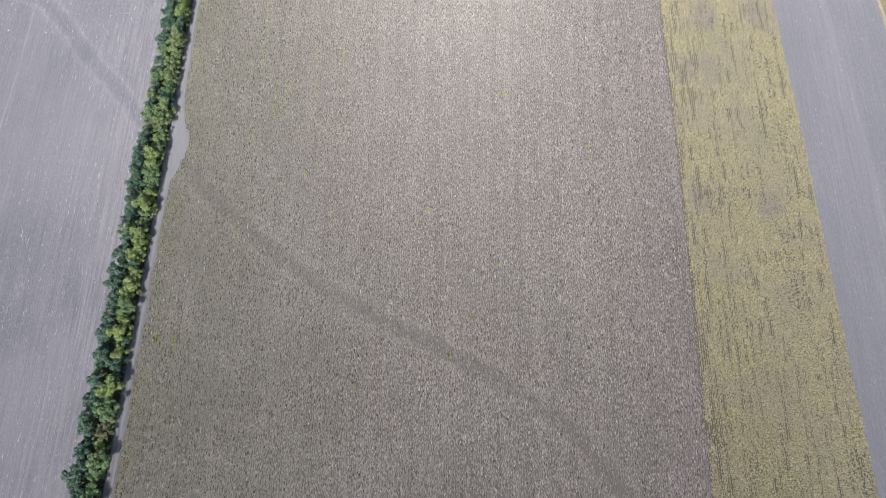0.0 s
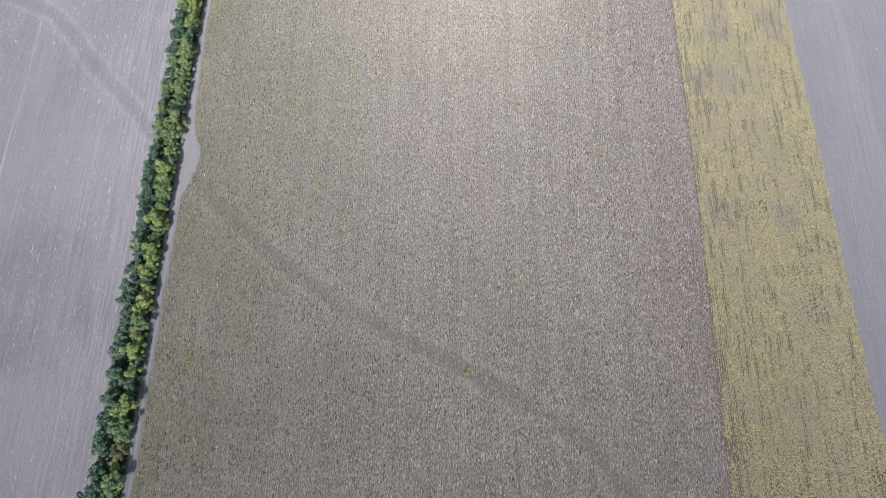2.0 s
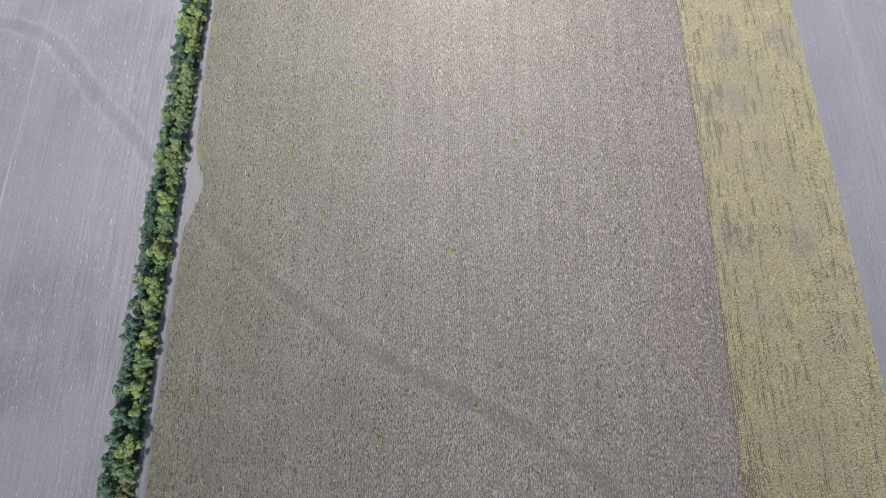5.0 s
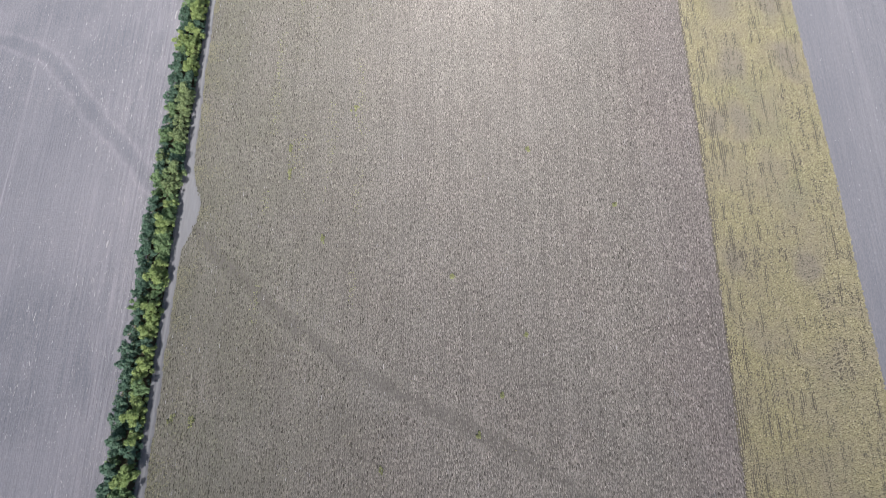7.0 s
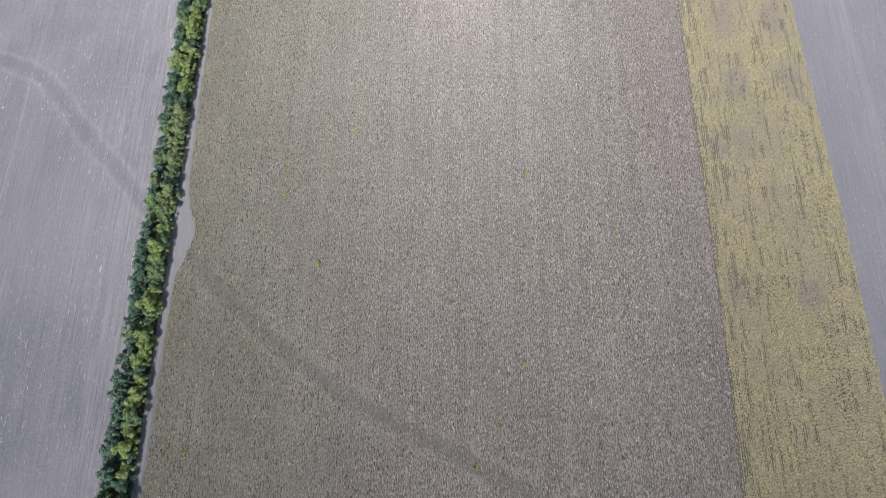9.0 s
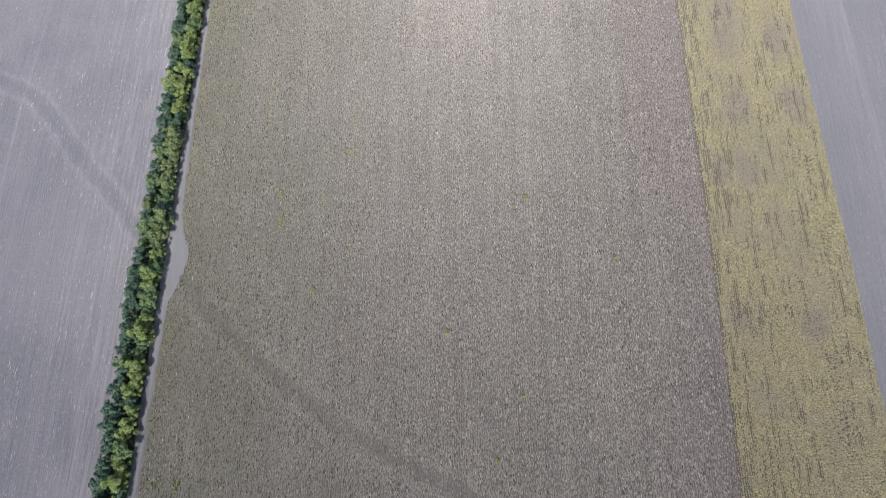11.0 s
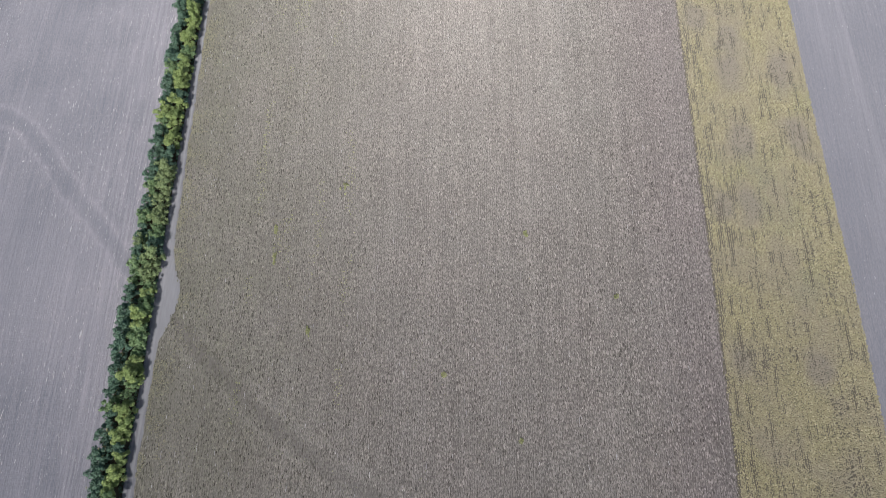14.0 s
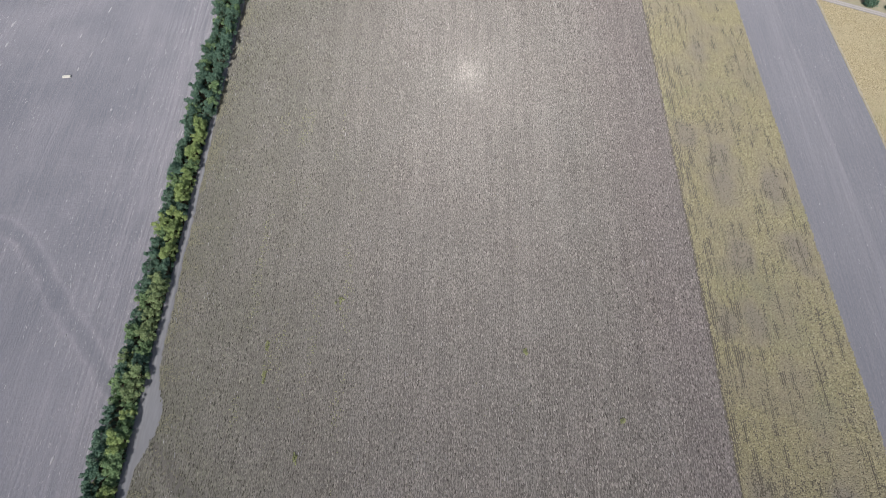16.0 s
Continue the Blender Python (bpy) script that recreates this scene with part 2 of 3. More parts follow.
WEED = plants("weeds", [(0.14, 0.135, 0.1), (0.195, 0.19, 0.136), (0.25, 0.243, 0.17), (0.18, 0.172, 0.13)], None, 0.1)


def leaves(name, a, b, c):
    n = Nodes(name)
    tone = n.mix(n.ramp(n.island(), 0.0, 1.0), a, b)
    tree = n.t.nodes.new("ShaderNodeObjectInfo").outputs["Random"]
    tone = n.mix(n.math("MULTIPLY", tree, 0.6), tone, c)
    s = n.add("BsdfPrincipled", Base_Color=tone, Roughness=0.6)
    s.inputs["Specular IOR Level"].default_value = 0.25
    tr = n.add("BsdfTranslucent", Color=tone)
    mixed = n.add("MixShader", Fac=0.35)
    n.put(mixed.inputs[1], s.outputs[0]), n.put(mixed.inputs[2], tr.outputs[0])
    n.put(n.out.inputs["Surface"], mixed.outputs[0])
    return n.m


LEAF = {
    "d": leaves("dark_leaves", (0.062, 0.122, 0.088), (0.172, 0.265, 0.185), (0.1, 0.178, 0.13)),
    "m": leaves("green_leaves", (0.125, 0.205, 0.098), (0.27, 0.375, 0.185), (0.145, 0.23, 0.122)),
    "y": leaves("yellow_green_leaves", (0.19, 0.262, 0.1), (0.395, 0.48, 0.19), (0.22, 0.3, 0.12)),
    "b": leaves("brownish_leaves", (0.175, 0.185, 0.1), (0.29, 0.285, 0.16), (0.21, 0.215, 0.115)),
    "p": leaves("pale_leaves", (0.185, 0.245, 0.12), (0.335, 0.405, 0.2), (0.19, 0.265, 0.125)),
}


def plain(name, colour, second, scale):
    n = Nodes(name)
    p = n.place()
    c = n.mix(n.ramp(n.noise(p, scale, 4.0, 0.65), 0.3, 0.7), colour, second)
    c = n.mix(n.math("MULTIPLY", n.noise(p, scale * 9, 2.0), 0.4), c, second)
    bump = n.add("Bump", Height=n.noise(p, 6.0, 3.0), Strength=0.6, Distance=0.06)
    return n.rough_ground(c, bump.outputs[0])


BARK = plain("bark", (0.11, 0.085, 0.065), (0.06, 0.05, 0.04), 4.0)
DRY_GRASS = plain("dry_grass", (0.2, 0.19, 0.13), (0.29, 0.265, 0.2), 0.2)
LITTER = plain("leaf_litter", (0.06, 0.055, 0.04), (0.1, 0.09, 0.06), 0.6)
WHITEWASH = plain("whitewash", (0.55, 0.54, 0.5), (0.42, 0.41, 0.38), 1.0)
WEED_GREEN = plants("green_weeds", [(0.16, 0.178, 0.09), (0.235, 0.252, 0.125), (0.3, 0.315, 0.158), (0.26, 0.26, 0.16)], None, 0.1)


def track_soil(name, colour, second, rut):
    """Dry dirt with two paler wheel ruts; the attribute 'row' is the way across in metres."""
    n = Nodes(name)
    p = n.place()
    along = n.add("Mapping", Vector=p)
    along.inputs["Scale"].default_value = (1.0, 0.12, 1.0)
    c = n.mix(n.ramp(n.noise(along.outputs[0], 1.6, 4.0, 0.6), 0.35, 0.65), colour, second)
    a = n.math("ABSOLUTE", n.math("SUBTRACT", n.math("ABSOLUTE", n.attr("row")), 0.75))
    c = n.mix(n.math("MULTIPLY", n.ramp(a, 0.5, 0.15), 0.55), c, rut)
    apart = n.math("ABSOLUTE", n.math("SUBTRACT", n.add("SeparateXYZ", Vector=p).outputs[1], 103.0))
    c = n.mix(n.math("MULTIPLY", n.ramp(apart, 50.0, 15.0), 0.55), c, rut)
    bump = n.add("Bump", Height=n.noise(p, 5.0, 3.0), Strength=0.5, Distance=0.06)
    return n.rough_ground(c, bump.outputs[0], 0.1)


TRACK = track_soil("track_dirt", (0.138, 0.14, 0.154), (0.186, 0.188, 0.204), (0.236, 0.237, 0.254))
PATH_DIRT = track_soil("path_dirt", (0.24, 0.226, 0.222), (0.29, 0.272, 0.266), (0.33, 0.312, 0.303))
DRY_VERGE = plain("dry_verge", (0.36, 0.33, 0.27), (0.26, 0.235, 0.18), 0.5)

# ---- ground and fields ----
me = mesh_np("ground", [(-2400, -2400, -0.12), (2400, -2400, -0.12), (2400, 2400, -0.12), (-2400, 2400, -0.12)], [(0, 1, 2, 3)], DRY_GRASS)
tagged(new("ground", me), "flat dry grassy farmland reaching the horizon", "ground", kind="structure")


def ridges(height, spacing, lumps, seed):
    def relief(u, x, y):
        z = height * np.sin(2 * np.pi * u / spacing) + lumps * (value_noise(x, y, 1.3, seed) - 0.5)
        return z - 0.04 * np.clip(1 - channel_distance(x, y) / 5, 0, 1)
    return relief


always = lambda value: (lambda y: np.full(np.shape(y), float(value)))
MID_L = always(TRACK_R - 2.6)
MID_R = lambda y: np.interp(y, [-90, 17, 50, 86, 130, 184, 230, 290, 380], [75.0, 80.0, 82.1, 83.8, 85.6, 87.2, 88.7, 90.5, 93.5])
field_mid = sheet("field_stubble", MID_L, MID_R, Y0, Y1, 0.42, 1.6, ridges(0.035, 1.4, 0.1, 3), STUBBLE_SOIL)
tagged(field_mid, "greyish brown harvested field with short stubble rows", "field", kind="structure")
field_left = sheet("field_tilled", always(-420), always(BELT_L + 0.3), Y0, Y1, 0.75, 2.0, ridges(0.03, 2.2, 0.06, 4), TILLED_SOIL, rows=False)
tagged(field_left, "bare pale grey tilled field with fine furrows", "field", kind="structure")
field_strip = sheet("field_crop", lambda y: MID_R(y) - 1.3, strip_right, Y0, Y1, 0.8, 2.0, ridges(0.03, 1.4, 0.06, 5), CROP_SOIL)
tagged(field_strip, "dark soil under a yellowing row crop", "field", kind="structure")
field_right = sheet("field_bare", lambda y: strip_right(y) - 1.0, always(174.0), Y0, Y1, 0.75, 2.0, ridges(0.03, 2.2, 0.06, 6), BARE_SOIL)
tagged(field_right, "bare grey tilled strip with faint pale furrows", "field", kind="structure")


# The wheat field ends at a slanting path.
def path_y(x):
    return 295.5 - 0.475 * (x - 178.5)


def wheat_sheet():
    xs = np.linspace(174.55, 420, 200)
    k = np.linspace(0, 1, 160)
    X = np.repeat(xs[None, :], len(k), 0)
    top = path_y(xs) - 1.2
    Y = Y0 + (top - Y0)[None, :] * k[:, None]
    Z = 0.05 * value_noise(X, Y, 2.0, 9)
    Z[0], Z[-1], Z[:, 0], Z[:, -1] = -0.3, -0.3, -0.3, -0.3
    idx = np.arange(X.size).reshape(X.shape)
    F = np.stack([idx[:-1, :-1], idx[:-1, 1:], idx[1:, 1:], idx[1:, :-1]], -1).reshape(-1, 4)
    me = mesh_np("field_wheat", np.stack([X, Y, Z], -1).reshape(-1, 3), F, WHEAT_SOIL)
    attribute(me, "row", X)
    attribute(me, "damp", np.full(X.shape, 99.0))
    return tagged(new("field_wheat", me), "golden ripe grain field beside a dirt path", "field", kind="structure")


wheat_sheet()


def ribbon(name, centre, half, z, material, step=1.0):
    """A track along points centre(s) with half widths half(s): two functions of a run of numbers."""
    C, H = centre, half
    d = np.gradient(C, axis=0)
    nrm = np.stack([d[:, 1], -d[:, 0]], -1) / np.linalg.norm(d, axis=1)[:, None]
    k = np.array([-1.12, -1, -0.66, -0.33, 0, 0.33, 0.66, 1, 1.12])
    prof = np.array([-0.2, 0.0, -0.05, -0.03, 0.02, -0.03, -0.05, 0.0, -0.2])
    P = C[:, None, :] + nrm[:, None, :] * (H[:, None] * k[None, :])[..., None]
    Z = np.repeat(prof[None, :], len(C), 0) + z + 0.03 * (value_noise(P[..., 0], P[..., 1], 0.8, 11) - 0.5)
    idx = np.arange(Z.size).reshape(Z.shape)
    F = np.stack([idx[:-1, :-1], idx[:-1, 1:], idx[1:, 1:], idx[1:, :-1]], -1).reshape(-1, 4)
    me = mesh_np(name, np.concatenate([P, Z[..., None]], -1).reshape(-1, 3), F, material)
    attribute(me, "row", H[:, None] * (k[None, :] + 1) - 1.4)
    return new(name, me)


ys = np.arange(Y0, Y1, 1.0)
bay = np.interp(ys, [83, 88, 92, 96, 100, 104, 107, 111, 118, 126], [0, 0.5, 1.8, 3.1, 4.2, 4.5, 3.7, 2.0, 0.9, 0])
edge_l = np.full(len(ys), BELT_R - 0.9) + 0.4 * (value_noise(ys, ys * 0, 9.0, 21) - 0.5)
edge_r = TRACK_R - 0.25 + bay + 0.5 * (value_noise(ys, ys * 0, 6.0, 22) - 0.5) + 0.7 * (value_noise(ys, ys * 0, 1.7, 23) - 0.5) - 1.2 * np.clip((ys - 150) / 80, 0, 1)
track = ribbon("road_track", np.stack([(edge_l + edge_r) / 2, ys], -1), (edge_r - edge_l) / 2, 0.16, TRACK)
tagged(track, "narrow dry dirt farm track with two wheel ruts", "dirt track", kind="structure")
yv = np.arange(Y0, 298.0, 1.0)
strip = ribbon("ground_verge", np.stack([174.25 + 0.5 * (value_noise(yv, yv * 0, 5.0, 24) - 0.5), yv], -1), 0.3 + 0.35 * value_noise(yv, yv * 0, 3.0, 25), 0.1, DRY_VERGE)
tagged(strip, "narrow pale dry grass verge beside the grain field", "verge", kind="structure")
xs = np.arange(172.0, 420.0, 2.0)
lane = ribbon("road_path", np.stack([xs, path_y(xs) + 1.0], -1), np.full(len(xs), 1.35), 0.1, PATH_DIRT)
tagged(lane, "pale dirt path along the grain field", "dirt path", kind="structure")
ys2 = np.arange(Y0, Y1, 2.0)
verge = ribbon("ground_belt", np.stack([np.full(len(ys2), (BELT_L + BELT_R) / 2 - 0.2), ys2], -1), np.full(len(ys2), 4.2), 0.02, LITTER)
tagged(verge, "dark leaf litter under the shelterbelt trees", "ground", kind="structure")


# ---- small plants, uncountable ----
def tufts(name, x, y, radius, height, material, sides=4, z=0.0, label="", category="", slim=1.0, run=1.0):
    """Many small tapered clumps in one mesh; slim and run stretch the foot across and along the rows."""
    count = len(x)
    turn = rng.random(count) * 6.28
    a = turn[:, None] + np.arange(sides) / sides * 6.283
    rr = radius[:, None] * (0.7 + 0.6 * rng.random((count, sides)))
    lean = (rng.random((count, 2)) - 0.5) * radius[:, None] * 0.9
    foot = np.stack([x[:, None] + slim * rr * np.cos(a), y[:, None] + run * rr * np.sin(a), np.full(a.shape, z - 0.06)], -1)
    tip = np.stack([x + lean[:, 0], y + lean[:, 1], z + height], -1)[:, None]
    i = np.arange(sides)
    V = np.concatenate([foot, tip], 1)
    f = np.stack([i, (i + 1) % sides, np.full(sides, sides)], -1)
    F = (np.arange(count) * V.shape[1])[:, None, None] + f[None]
    me = mesh_np(name, V.reshape(-1, 3), F.reshape(-1, 3), material)
    return tagged(new(name, me), label, category, kind="stuff")


# Stubble of the harvested field, in rows.
u = np.arange(-97.5, 82.0, 0.7)
v = np.arange(-30.0, 310.0, 0.5)
Ug, Vg = np.meshgrid(u, v)
r_index = np.repeat(np.arange(len(u))[None], len(v), 0).ravel()
Ug, Vg = Ug.ravel(), Vg.ravel() + 0.5 * rng.random(len(u))[r_index] + rng.normal(0, 0.2, Vg.size)
rank = value_noise((r_index + 0.7) * 16.0, Vg, 16, 35)
loose = np.clip((value_noise(Ug, Vg, 38, 34) - 0.35) * 2.2, 0, 1)
Ug = Ug + rng.normal(0, 1, Ug.size) * (0.11 + 0.08 * loose)
thick = value_noise(Ug, Vg * 0.4, 1.1, 31) * 0.7 + value_noise(Ug, Vg, 14, 32) * 0.3
wash = np.exp(-(channel_distance(row_x(Ug, Vg), Vg) + 3.0 * (value_noise(Ug, Vg, 9, 36) - 0.5)) ** 2 / 5.0)
keep = rng.random(Ug.size) < (0.45 + 0.7 * thick) * np.clip(0.55 + 1.1 * rank, 0, 1) * (1 - 0.2 * wash)
Ug, Vg, thick, rank, wash = Ug[keep], Vg[keep], thick[keep], rank[keep], wash[keep]
Xg = row_x(Ug, Vg)
ok = (Xg > np.interp(Vg, ys, edge_r) - 0.1 + 0.5 * rng.random(len(Xg))) & (Xg < MID_R(Vg) + 0.3 * rng.random(len(Xg)))
Xg, Vg, thick, rank, wash = Xg[ok], Vg[ok], thick[ok], rank[ok], wash[ok]
size = 0.5 + 0.9 * thick * rng.random(len(Xg)) + 0.35 * rank
stubble = tufts("stubble", Xg, Vg, 0.26 * size, 0.5 * size, STUBBLE, 5, slim=0.72, run=2.1, label="short dry greyish stubble clumps standing in rows", category="stubble")
attribute(stubble.data, "withered", np.repeat(0.38 * wash, 6))

# The yellowing crop of the strip, in close rows with wheel gaps and thin spots.
BARE_SPOTS = [(105.5, 205, 5), (103, 189, 5), (123, 189, 4.5), (104, 160, 4.5), (124, 159, 4), (95, 215, 4), (92, 134, 3.5), (102, 134, 4), (113, 76, 4), (90, 80, 3), (86, 224, 3), (110, 262, 4)]
u = np.arange(77.47, 134.0, 0.72)
v = np.arange(-30.0, 310.0, 0.36)
Ug, Vg = np.meshgrid(np.repeat(u, 2), v)
lane = np.repeat(np.arange(2 * len(u))[None], len(v), 0).ravel()
Ug, Vg = Ug.ravel(), Vg.ravel() + 0.36 * rng.random(2 * len(u))[lane]
often = 0.54 + 0.2 * np.clip((Ug - 82) / 8, 0, 1)
sparse = value_noise((lane // 2 + 0.7) * 8.0, Vg, 8, 41) > often
side = 2.0 * (lane % 2) - 1.0
Ug = Ug + np.where(sparse, 0.0, 0.18) * side
gap = sparse & (side > 0)
thin = value_noise(Ug, Vg, 13, 42) * 0.6 + value_noise(Ug, Vg, 5, 43) * 0.4
bare = np.zeros(Ug.size)
for px, py, wide in BARE_SPOTS:
    bare = np.maximum(bare, np.exp(-((row_x(Ug, Vg) - px) ** 2 + 0.4 * (Vg - py) ** 2) / (1.15 * wide) ** 2))
bare = np.clip((bare + 0.55 * (value_noise(Ug, Vg, 5, 44) - 0.5) - 0.08) * 0.9, 0, 0.62)
small = np.where(sparse, 0.85, 1.0)
keep = ~gap & (rng.random(Ug.size) < (1.1 - 0.4 * np.clip((thin - 0.55) * 3, 0, 1)) * (1 - 0.3 * bare))
withered, small = bare[keep], small[keep]
Ug, Vg = Ug[keep] + rng.normal(0, 0.07, keep.sum()), Vg[keep] + rng.normal(0, 0.14, keep.sum())
Xg = row_x(Ug, Vg)
ok = (Xg < strip_right(Vg) - 0.2 + 0.3 * rng.random(len(Xg))) & (Xg > MID_R(Vg) - 0.2 + 0.9 * rng.random(len(Xg)))
Xg, Vg, withered, small = Xg[ok], Vg[ok], withered[ok], small[ok]
size = (0.75 + 0.5 * rng.random(len(Xg))) * small
crop = tufts("crop", Xg, Vg, 0.27 * size, 0.55 * size, CROP, 4, slim=0.8, run=1.5, label="dense yellowing crop plants in straight rows", category="crop")
attribute(crop.data, "withered", np.repeat(withered, 5))

# Grain beyond the bare strip.
count = 60000
Xg, Vg = 174.6 + 45 * rng.random(count), 190 + 110 * rng.random(count)
ok = Vg < path_y(Xg) - 1.6
Xg, Vg = Xg[ok], Vg[ok]
size = 0.7 + 0.7 * rng.random(len(Xg))
tufts("wheat", Xg, Vg, 0.17 * size, 0.4 * size, WHEAT, 4, run=2.6, label="golden ripe grain standing in a field", category="grain")


# Pale straw left on the tilled fields.
def straw(name, x, y, length, width):
    count = len(x)
    a = rng.normal(0, 0.11, count)
    dx, dy = np.sin(a) * length / 2, np.cos(a) * length / 2
    wx, wy = np.cos(a) * width / 2, -np.sin(a) * width / 2
    z = np.full(count, 0.03)
    V = np.stack([np.stack([x - dx - wx, y - dy - wy, z], -1), np.stack([x - dx + wx, y - dy + wy, z], -1), np.stack([x + dx + wx, y + dy + wy, z], -1), np.stack([x + dx - wx, y + dy - wy, z], -1), np.stack([x - dx * 0.6, y - dy * 0.6, z + 0.1 + width * 0.2], -1), np.stack([x + dx * 0.6, y + dy * 0.6, z + 0.1 + width * 0.2], -1)], 1)
    f = np.array([(0, 1, 4), (1, 2, 5), (1, 5, 4), (2, 3, 5), (3, 0, 4), (3, 4, 5)])
    F = (np.arange(count) * 6)[:, None, None] + f
    me = mesh_np(name, V.reshape(-1, 3), F.reshape(-1, 3), STRAW)
    return tagged(new(name, me), "scattered pale straw wisps lying along the furrows", "straw", kind="stuff")


count = 26000
x, y = -109.5 - 140 * rng.random(count) ** 1.3, -60 + 400 * rng.random(count)
k = value_noise(x * 4, y, 9, 51) * 0.5 + value_noise(x, y, 25, 52) * 0.5 + 0.28 * (x > -128) + 0.12 * (x > -150) - 0.12 * np.clip((y - 170) / 40, 0, 1)
ok = k > 0.55
x, y = x[ok], y[ok]
long = 0.2 + 1.3 * rng.random(len(x)) ** 4 + 1.8 * (rng.random(len(x)) < 0.02) * np.clip((x + 190) / 60, 0.2, 1)
straw("straw", x, y, long, 0.05 + 0.1 * rng.random(len(x)) * np.minimum(long, 1.6))
count = 1500
x, y = -109.4 - rng.exponential(0.9, count), -60 + 400 * rng.random(count)
ok = value_noise(x * 0, y, 12, 54) > 0.5
x, y = x[ok], y[ok]
straw("straw", x, y, 0.5 + 2.8 * rng.random(len(x)) ** 2, 0.06 + 0.16 * rng.random(len(x)))
count = 2600
x, y = 134 + 40 * rng.random(count), -60 + 400 * rng.random(count)
ok = (x > strip_right(y) + 0.5) & (value_noise(x * 4, y, 9, 53) > 0.5)
x, y = x[ok], y[ok]
long = 0.2 + 0.9 * rng.random(len(x)) ** 4
straw("straw", x, y, long, 0.05 + 0.1 * rng.random(len(x)) * long)

# Dry wisps along the stubble rows.
count = 3500
uu, y = -97 + 176 * rng.random(count) ** 1.4, -30 + 340 * rng.random(count)
ok = value_noise(uu * 3, y * 0.5, 6, 55) > 0.55
uu, y = np.round(uu[ok] / 0.7) * 0.7, y[ok]
x = row_x(uu, y)
ok = x > np.interp(y, ys, edge_r) + 0.6
long = 0.3 + 1.5 * rng.random(ok.sum()) ** 2
dry = straw("straw", x[ok], y[ok], long, 0.06 + 0.1 * rng.random(ok.sum()))
dry.location.z = 0.12
tagged(dry, "dry pale stalks lying along the stubble rows")

# Weeds beside the track and thinly over the near part of the stubble.
count = 15000
y = -40 + 350 * rng.random(count)
x = np.interp(y, ys, edge_r) + 0.1 + rng.exponential(2.6, count)
ok = value_noise(x, y, 5.5, 61) > 0.36 + 0.16 * np.clip((y - 60) / 60, 0, 1)
tufts("weeds", x[ok], y[ok], 0.12 + 0.2 * rng.random(ok.sum()), 0.2 + 0.25 * rng.random(ok.sum()), WEED, 4, label="low yellowish weeds along the track edge", category="weeds")
count = 9000
x, y = -96 + 120 * rng.random(count) ** 2, -40 + 350 * rng.random(count)
ok = (value_noise(x * 2.2, y * 0.7, 7, 62) > 0.62) & (x > np.interp(y, ys, edge_r) + 1)
tufts("weeds", x[ok], y[ok], 0.12 + 0.15 * rng.random(ok.sum()), 0.2 + 0.2 * rng.random(ok.sum()), WEED, 4, label="sparse olive weeds between the stubble rows", category="weeds")


count = 3200
uu = rng.choice(np.array([-63.5, -60.0, -40.0, -50.0, -71.0]), count) + rng.normal(0, 1.1, count)
y = 60 + 170 * rng.random(count)
ok = value_noise(uu, y * 0.3, 5, 63) > 0.66
tufts("weeds", row_x(uu[ok], y[ok]), y[ok], 0.12 + 0.15 * rng.random(ok.sum()), 0.2 + 0.25 * rng.random(ok.sum()), WEED_GREEN, 4, label="yellow-green weeds standing along the stubble rows", category="weeds")


# ---- leafy things ----
def leaf_cloud(name, centres, radii, count, size, material, seed, up=0.35):
    """Leaf clumps spread over the shells of some lobes."""
    r = np.random.default_rng(seed)
    centres, radii = np.array(centres), np.array(radii)
    weight = radii.prod(1) ** (2 / 3)
    pick = r.choice(len(centres), count, p=weight / weight.sum())
    d = r.normal(size=(count, 3))
    d[:, 2] += up
    d /= np.linalg.norm(d, axis=1)[:, None]
    c = centres[pick] + d * radii[pick] * (0.66 + 0.56 * r.random((count, 1)) ** 1.5)
    n = d + r.normal(size=(count, 3)) * 0.55 + (0, 0, 0.3)
    n /= np.linalg.norm(n, axis=1)[:, None]
    side = np.cross(n, r.normal(size=(count, 3)))
    side /= np.linalg.norm(side, axis=1)[:, None]
    other = np.cross(n, side)
    s = size * (0.5 + 1.0 * r.random((count, 1)))
    fold = n * s * 0.25
    V = np.stack([c - side * s - fold, c - other * s * 0.6, c + side * s - fold, c + other * s * 0.6], 1)
    F = np.arange(count * 4).reshape(-1, 4)
    return mesh_np(name, V.reshape(-1, 3), F, material)


def limb(bm, a, b, ra, rb, sides=6):
    a, b = Vector(a), Vector(b)
    turn = (b - a).to_track_quat("Z", "Y").to_matrix()
    rings = []
    for p, r in ((a, ra), (b, rb)):
        rings.append([bm.verts.new(p + turn @ Vector((r * math.cos(i / sides * 6.2832), r * math.sin(i / sides * 6.2832), 0))) for i in range(sides)])
    for i in range(sides):
        bm.faces.new((rings[0][i], rings[0][(i + 1) % sides], rings[1][(i + 1) % sides], rings[1][i]))
    bm.faces.new(rings[1])


TREE_LABEL = {
    "d": "dark green leafy deciduous tree in the shelterbelt",
    "m": "mid green leafy deciduous tree in the shelterbelt",
    "y": "yellow-green leafy tree on the shelterbelt's track side",
    "b": "brownish green tree with drying leaves in the shelterbelt",
    "p": "pale thin-leaved tree in the shelterbelt",
}


